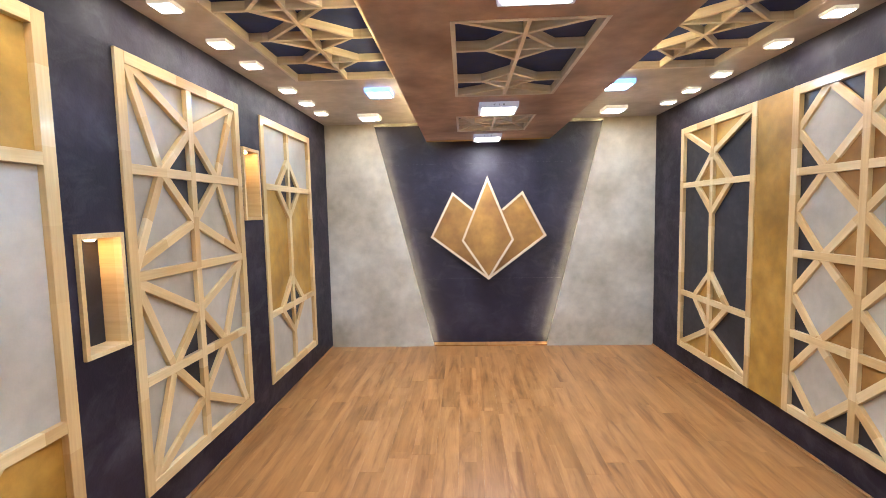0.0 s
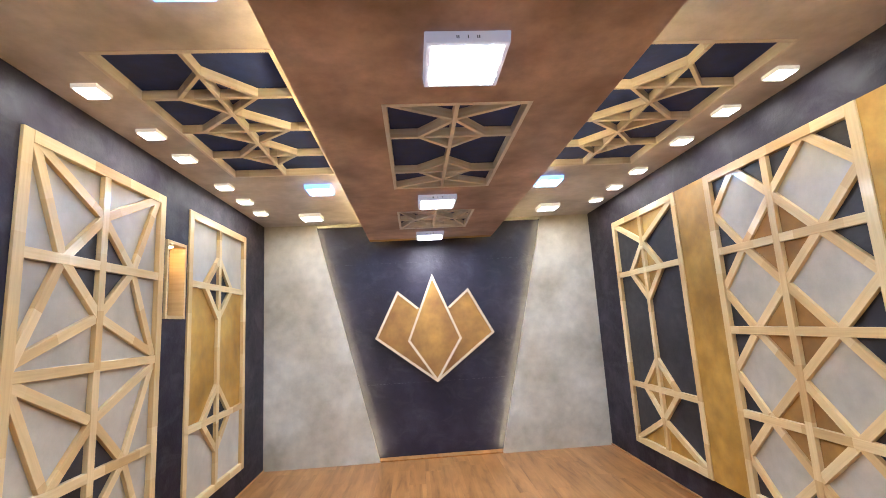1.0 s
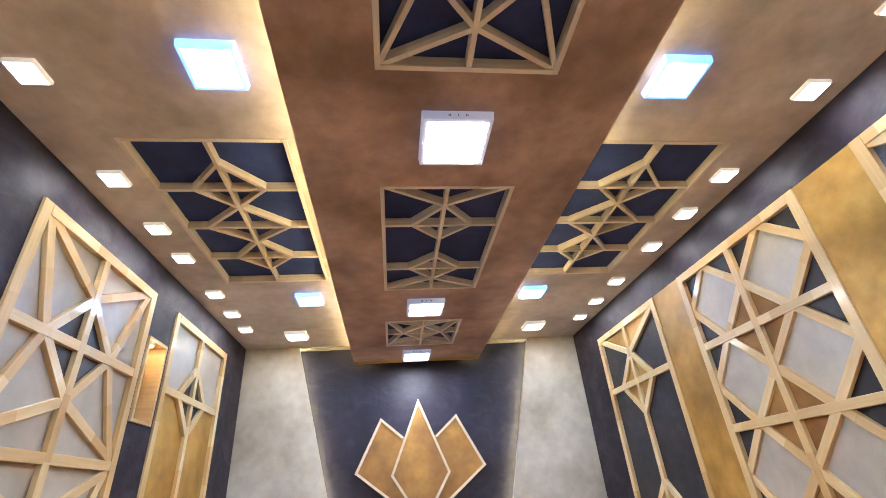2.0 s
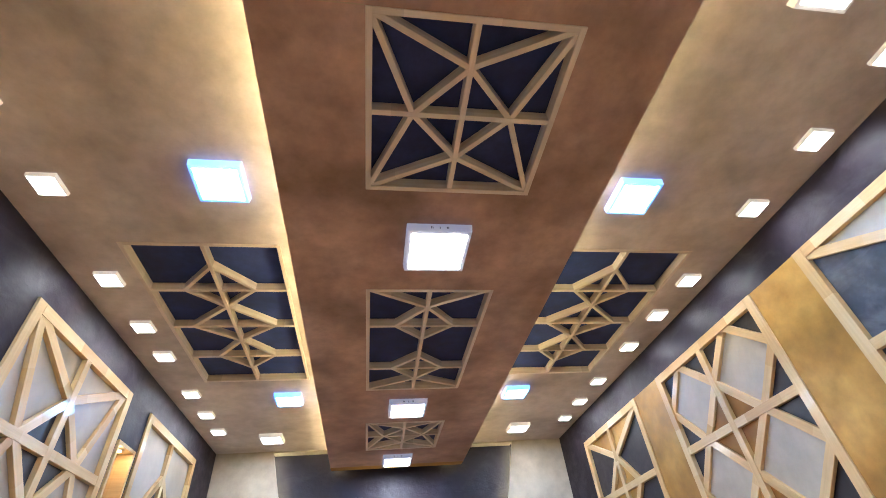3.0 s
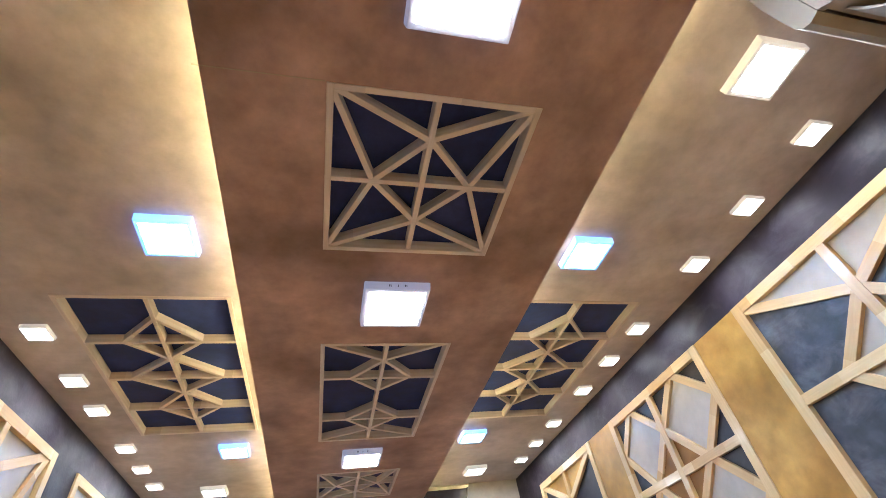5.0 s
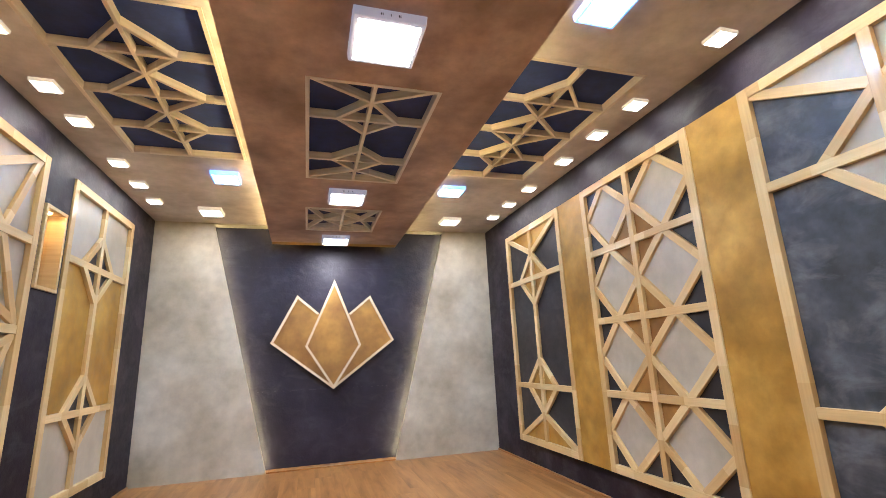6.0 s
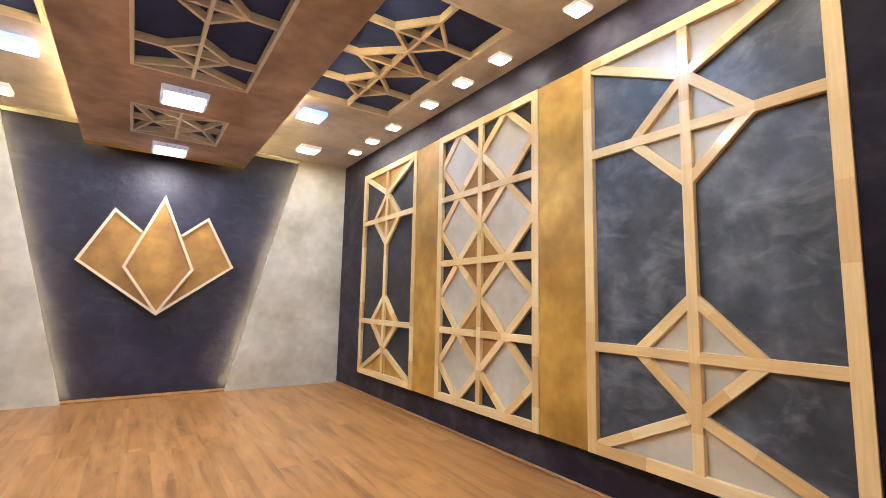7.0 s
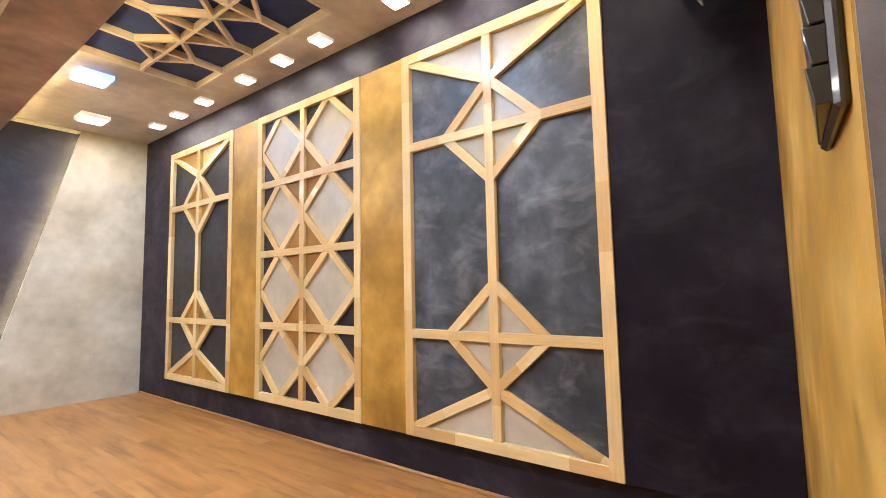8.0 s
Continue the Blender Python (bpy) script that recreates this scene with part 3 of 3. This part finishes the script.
warm = panel_light(0.205, 0.168, 0.035, M_CORNER, M_RIM_WARM, "square surface-mounted light near the room's corner", "corner square lights")
warm.matrix_basis = Matrix.Translation((-1.175, 0.435, CEIL))
for x, y in ((1.176, 0.415), (-1.184, 4.572), (1.184, 4.542)):
    copy_thing(warm, Matrix.Translation((x, y, CEIL)))
cool = panel_light(0.205, 0.168, 0.035, M_COOL, M_RIM_COOL, "square surface-mounted light with a cool bluish glow", "cool square lights")
cool.matrix_basis = Matrix.Translation((-0.912, 1.395, CEIL))
for x, y in ((0.93, 1.39), (-0.92, 3.67), (0.93, 3.658)):
    copy_thing(cool, Matrix.Translation((x, y, CEIL)))
large = panel_light(0.278, 0.234, 0.04, M_MID, M_RIM_WHITE, "large square surface-mounted light on the brown soffit", "soffit lights", True)
large.matrix_basis = Matrix.Translation((0.008, 0.245, SOFF))
for x, y in ((-0.008, 1.546), (-0.012, 3.385), (-0.022, 4.69)):
    copy_thing(large, Matrix.Translation((x, y, SOFF)))

# LED strips hidden on the soffit's upper edge and behind the slanted panels
for s in (-1, 1):
    ob = tagged(part("led_strip", box_mesh("led_strip", (0.012, 5.16, 0.006), M_STRIP), None, Matrix.Translation((s * 0.5765, 2.53, SOFF + 0.1))), "yellow LED strip lying on the dropped ceiling", "led strip", "cove strips")
    A, B = Vector((s * (T_LOW + 0.035), 5.0345, 0.03)), Vector((s * (T_HIGH + 0.03), 5.0345, CEIL - 0.03))
    z = (B - A).normalized()
    x = Vector((0, 1, 0)).cross(z)
    m = Matrix((x, Vector((0, 1, 0)), z)).transposed().to_4x4()
    m.translation = (A + B) / 2
    tagged(part("led_strip", box_mesh("led_strip", (0.006, 0.012, (B - A).length), M_STRIP_PALE), None, m), "pale LED strip behind the slanted end panel", "led strip", "recess strips")

# ---------- emblem on the end wall ----------
emblem = thing("wall_emblem", (0, DARK, 0.74), "three-petal gold emblem with pale pine edging", "wall emblem")


def kite(pts, back, front, name, edges=(0, 1, 2, 3)):
    body = prism(name, pts, end_plane, back, front - 0.019, M_BRONZE, emblem)
    n = len(pts)
    w = 0.023
    mid = Vector((sum(p[0] for p in pts) / n, sum(p[1] for p in pts) / n))

    def inset(k):
        p, q, r = (Vector(pts[(k + j) % n]) for j in (-1, 0, 1))
        e1, e2 = (q - p).normalized(), (r - q).normalized()
        n1, n2 = Vector((-e1.y, e1.x)), Vector((-e2.y, e2.x))
        if n1.dot(mid - q) < 0:
            n1, n2 = -n1, -n2
        return q + (n1 + n2) * (w / (1 + n1.dot(n2)))

    ins = [inset(k) for k in range(n)]
    for k in edges:
        j = (k + 1) % n
        prism("edging", [pts[k], pts[j], tuple(ins[j]), tuple(ins[k])], end_plane, back + 0.001, front, M_PINE_EDGE, emblem)


kite([(-0.392, 1.716), (-0.642, 1.221), (-0.004, 0.738), (-0.164, 1.522)], 0.02, 0.076, "petal", (0, 1, 3))
kite([(0.378, 1.712), (0.636, 1.22), (-0.004, 0.738), (0.147, 1.515)], 0.02, 0.076, "petal", (0, 1, 3))
kite([(-0.008, 1.883), (-0.298, 1.18), (-0.004, 0.738), (0.278, 1.18)], 0.0765, 0.096, "petal")

# ---------- air conditioner over the doorway wall ----------
ac = thing("air_conditioner", (1.22, FRONT, 2.0), "white split air conditioner on the gold wall", "air conditioner")
UNDER = [(0.226, 2.045), (0.19, 2.011), (0.14, 1.984), (0.08, 1.962), (0.001, 1.948)]


def ac_piece(name, profile, x0, x1, material, label=""):
    """One moulding of the unit: its section (out from the wall, height) carried along the wall."""
    section = [(0.005 + 1.057 * u, 0.0685 + 0.935 * v) for u, v in profile]
    return prism(name, section, lambda u, v, d: (d, FRONT + u, v), x0 - 0.037, x1 - 0.037, material, ac, label)


ac_piece("body", [(0.001, 2.3), (0.2, 2.3), (0.22, 2.295), (0.222, 2.047)] + [(u - 0.004, v + 0.003) for u, v in UNDER[:4]] + [(0.001, 1.952)], 0.765, 1.685, M_SHELL)
ac_piece("front_panel", [(0.2275, 2.296), (0.245, 2.296), (0.262, 2.284), (0.271, 2.262), (0.275, 2.2), (0.274, 2.11), (0.272, 2.066), (0.265, 2.047), (0.25, 2.038), (0.2275, 2.043)], 0.747, 1.703, M_SHELL)
for x0, x1 in ((0.745, 0.764), (1.686, 1.705)):
    ac_piece("side_cap", [(0.001, 2.302), (0.2, 2.302), (0.2255, 2.298)] + UNDER, x0, x1, M_SHELL)
ac_piece("louvre", [(0.212, 2.034), (0.2, 1.99), (0.18, 1.951), (0.1765, 1.953), (0.194, 1.992), (0.207, 2.03)], 0.8, 1.69, M_SHELL, "open air outlet flap")
ac_piece("air_slot", [(0.082, 1.9655), (0.095, 1.97), (0.095, 1.9635), (0.082, 1.959)], 0.83, 1.62, M_RUBBER)

# grey writing too small to read on the unit's end
for y0, y1, z0, z1 in ((-0.07, -0.067, 2.0, 2.105), (-0.063, -0.0605, 2.03, 2.1), (-0.056, -0.0535, 2.05, 2.1)):
    box("label_bar", (0.7073, y0, z0), (0.7081, y1, z1), M_WALLPAINT, ac)

# ---------- plastered reveal of the doorway ----------
structure("trim_door_reveal", box_mesh("trim_door_reveal", (0.003, 0.128, 2.055), M_JAMB), "purple grey plastered reveal of the doorway", "trim", Matrix.Translation((DOOR - 0.0017, FRONT - 0.0655, 1.029)))

# ---------- switch plate by the doorway ----------
plate = thing("switch_plate", (0.313, FRONT, 1.047), "black glossy switch plate with a column of rockers", "switch plate")
box("plate", (0.255, FRONT + 0.0005, 1.047), (0.372, FRONT + 0.0085, 1.283), M_GLOSS, plate, 0.003)
x0, x1 = 0.26, 0.366
for k in range(9):
    z0, z1 = 1.052 + k * 0.025, 1.0755 + k * 0.025
    vs = [(x0, FRONT + 0.008, z0), (x1, FRONT + 0.008, z0), (x1, FRONT + 0.008, z1), (x0, FRONT + 0.008, z1)]
    vs += [(x0, FRONT + 0.0165, z0), (x1, FRONT + 0.0098, z0), (x1, FRONT + 0.0112, z1), (x0, FRONT + 0.0202, z1)]
    bm = bmesh.new()
    me = mesh_of("rocker", vs, [(0, 1, 2, 3), (4, 5, 6, 7), (0, 1, 5, 4), (1, 2, 6, 5), (2, 3, 7, 6), (3, 0, 4, 7)], M_GLOSS)
    bm.from_mesh(me)
    bmesh.ops.bevel(bm, geom=list(bm.edges), offset=0.0008, segments=1, affect="EDGES")
    bm.to_mesh(me)
    bm.free()
    part("rocker", me, plate)

# ---------- beading along the floor ----------
for name, s in (("trim_west", -1), ("trim_east", 1)):
    structure(name, box_mesh(name, (0.016, BACK - FRONT - 0.01, 0.018), M_FLOOR, 0.004), "thin wood beading along the floor's edge", "trim", Matrix.Translation((s * (HALF - 0.0085), (BACK + FRONT) / 2, 0.0095)))

# ---------- floor boards ----------
floor_ob = bpy.data.objects["floor"]
W, LEN = 0.145, 1.28
shared = box_mesh("floor_board", (W - 0.0002, LEN - 0.0002, 0.012), M_FLOOR, 0.0004)
cols = int(math.ceil(2 * HALF / W))
rng = random.Random(4)
for i in range(cols):
    x0 = -HALF + i * W
    x1 = min(x0 + W, HALF)
    y = FRONT - 1.3 - rng.random() * LEN
    while y < BACK + 0.1:
        y0, y1 = max(y, -1.5), min(y + LEN, DARK)
        if y1 - y0 > 0.02:
            full = x1 - x0 > W - 1e-6 and y1 - y0 > LEN - 1e-6
            me = shared if full else box_mesh("floor_board", (x1 - x0 - 0.0002, y1 - y0 - 0.0002, 0.012), M_FLOOR, 0.0004)
            part("floor_board", me, floor_ob, Matrix.Translation(((x0 + x1) / 2, (y0 + y1) / 2, -0.006)))
        y += LEN
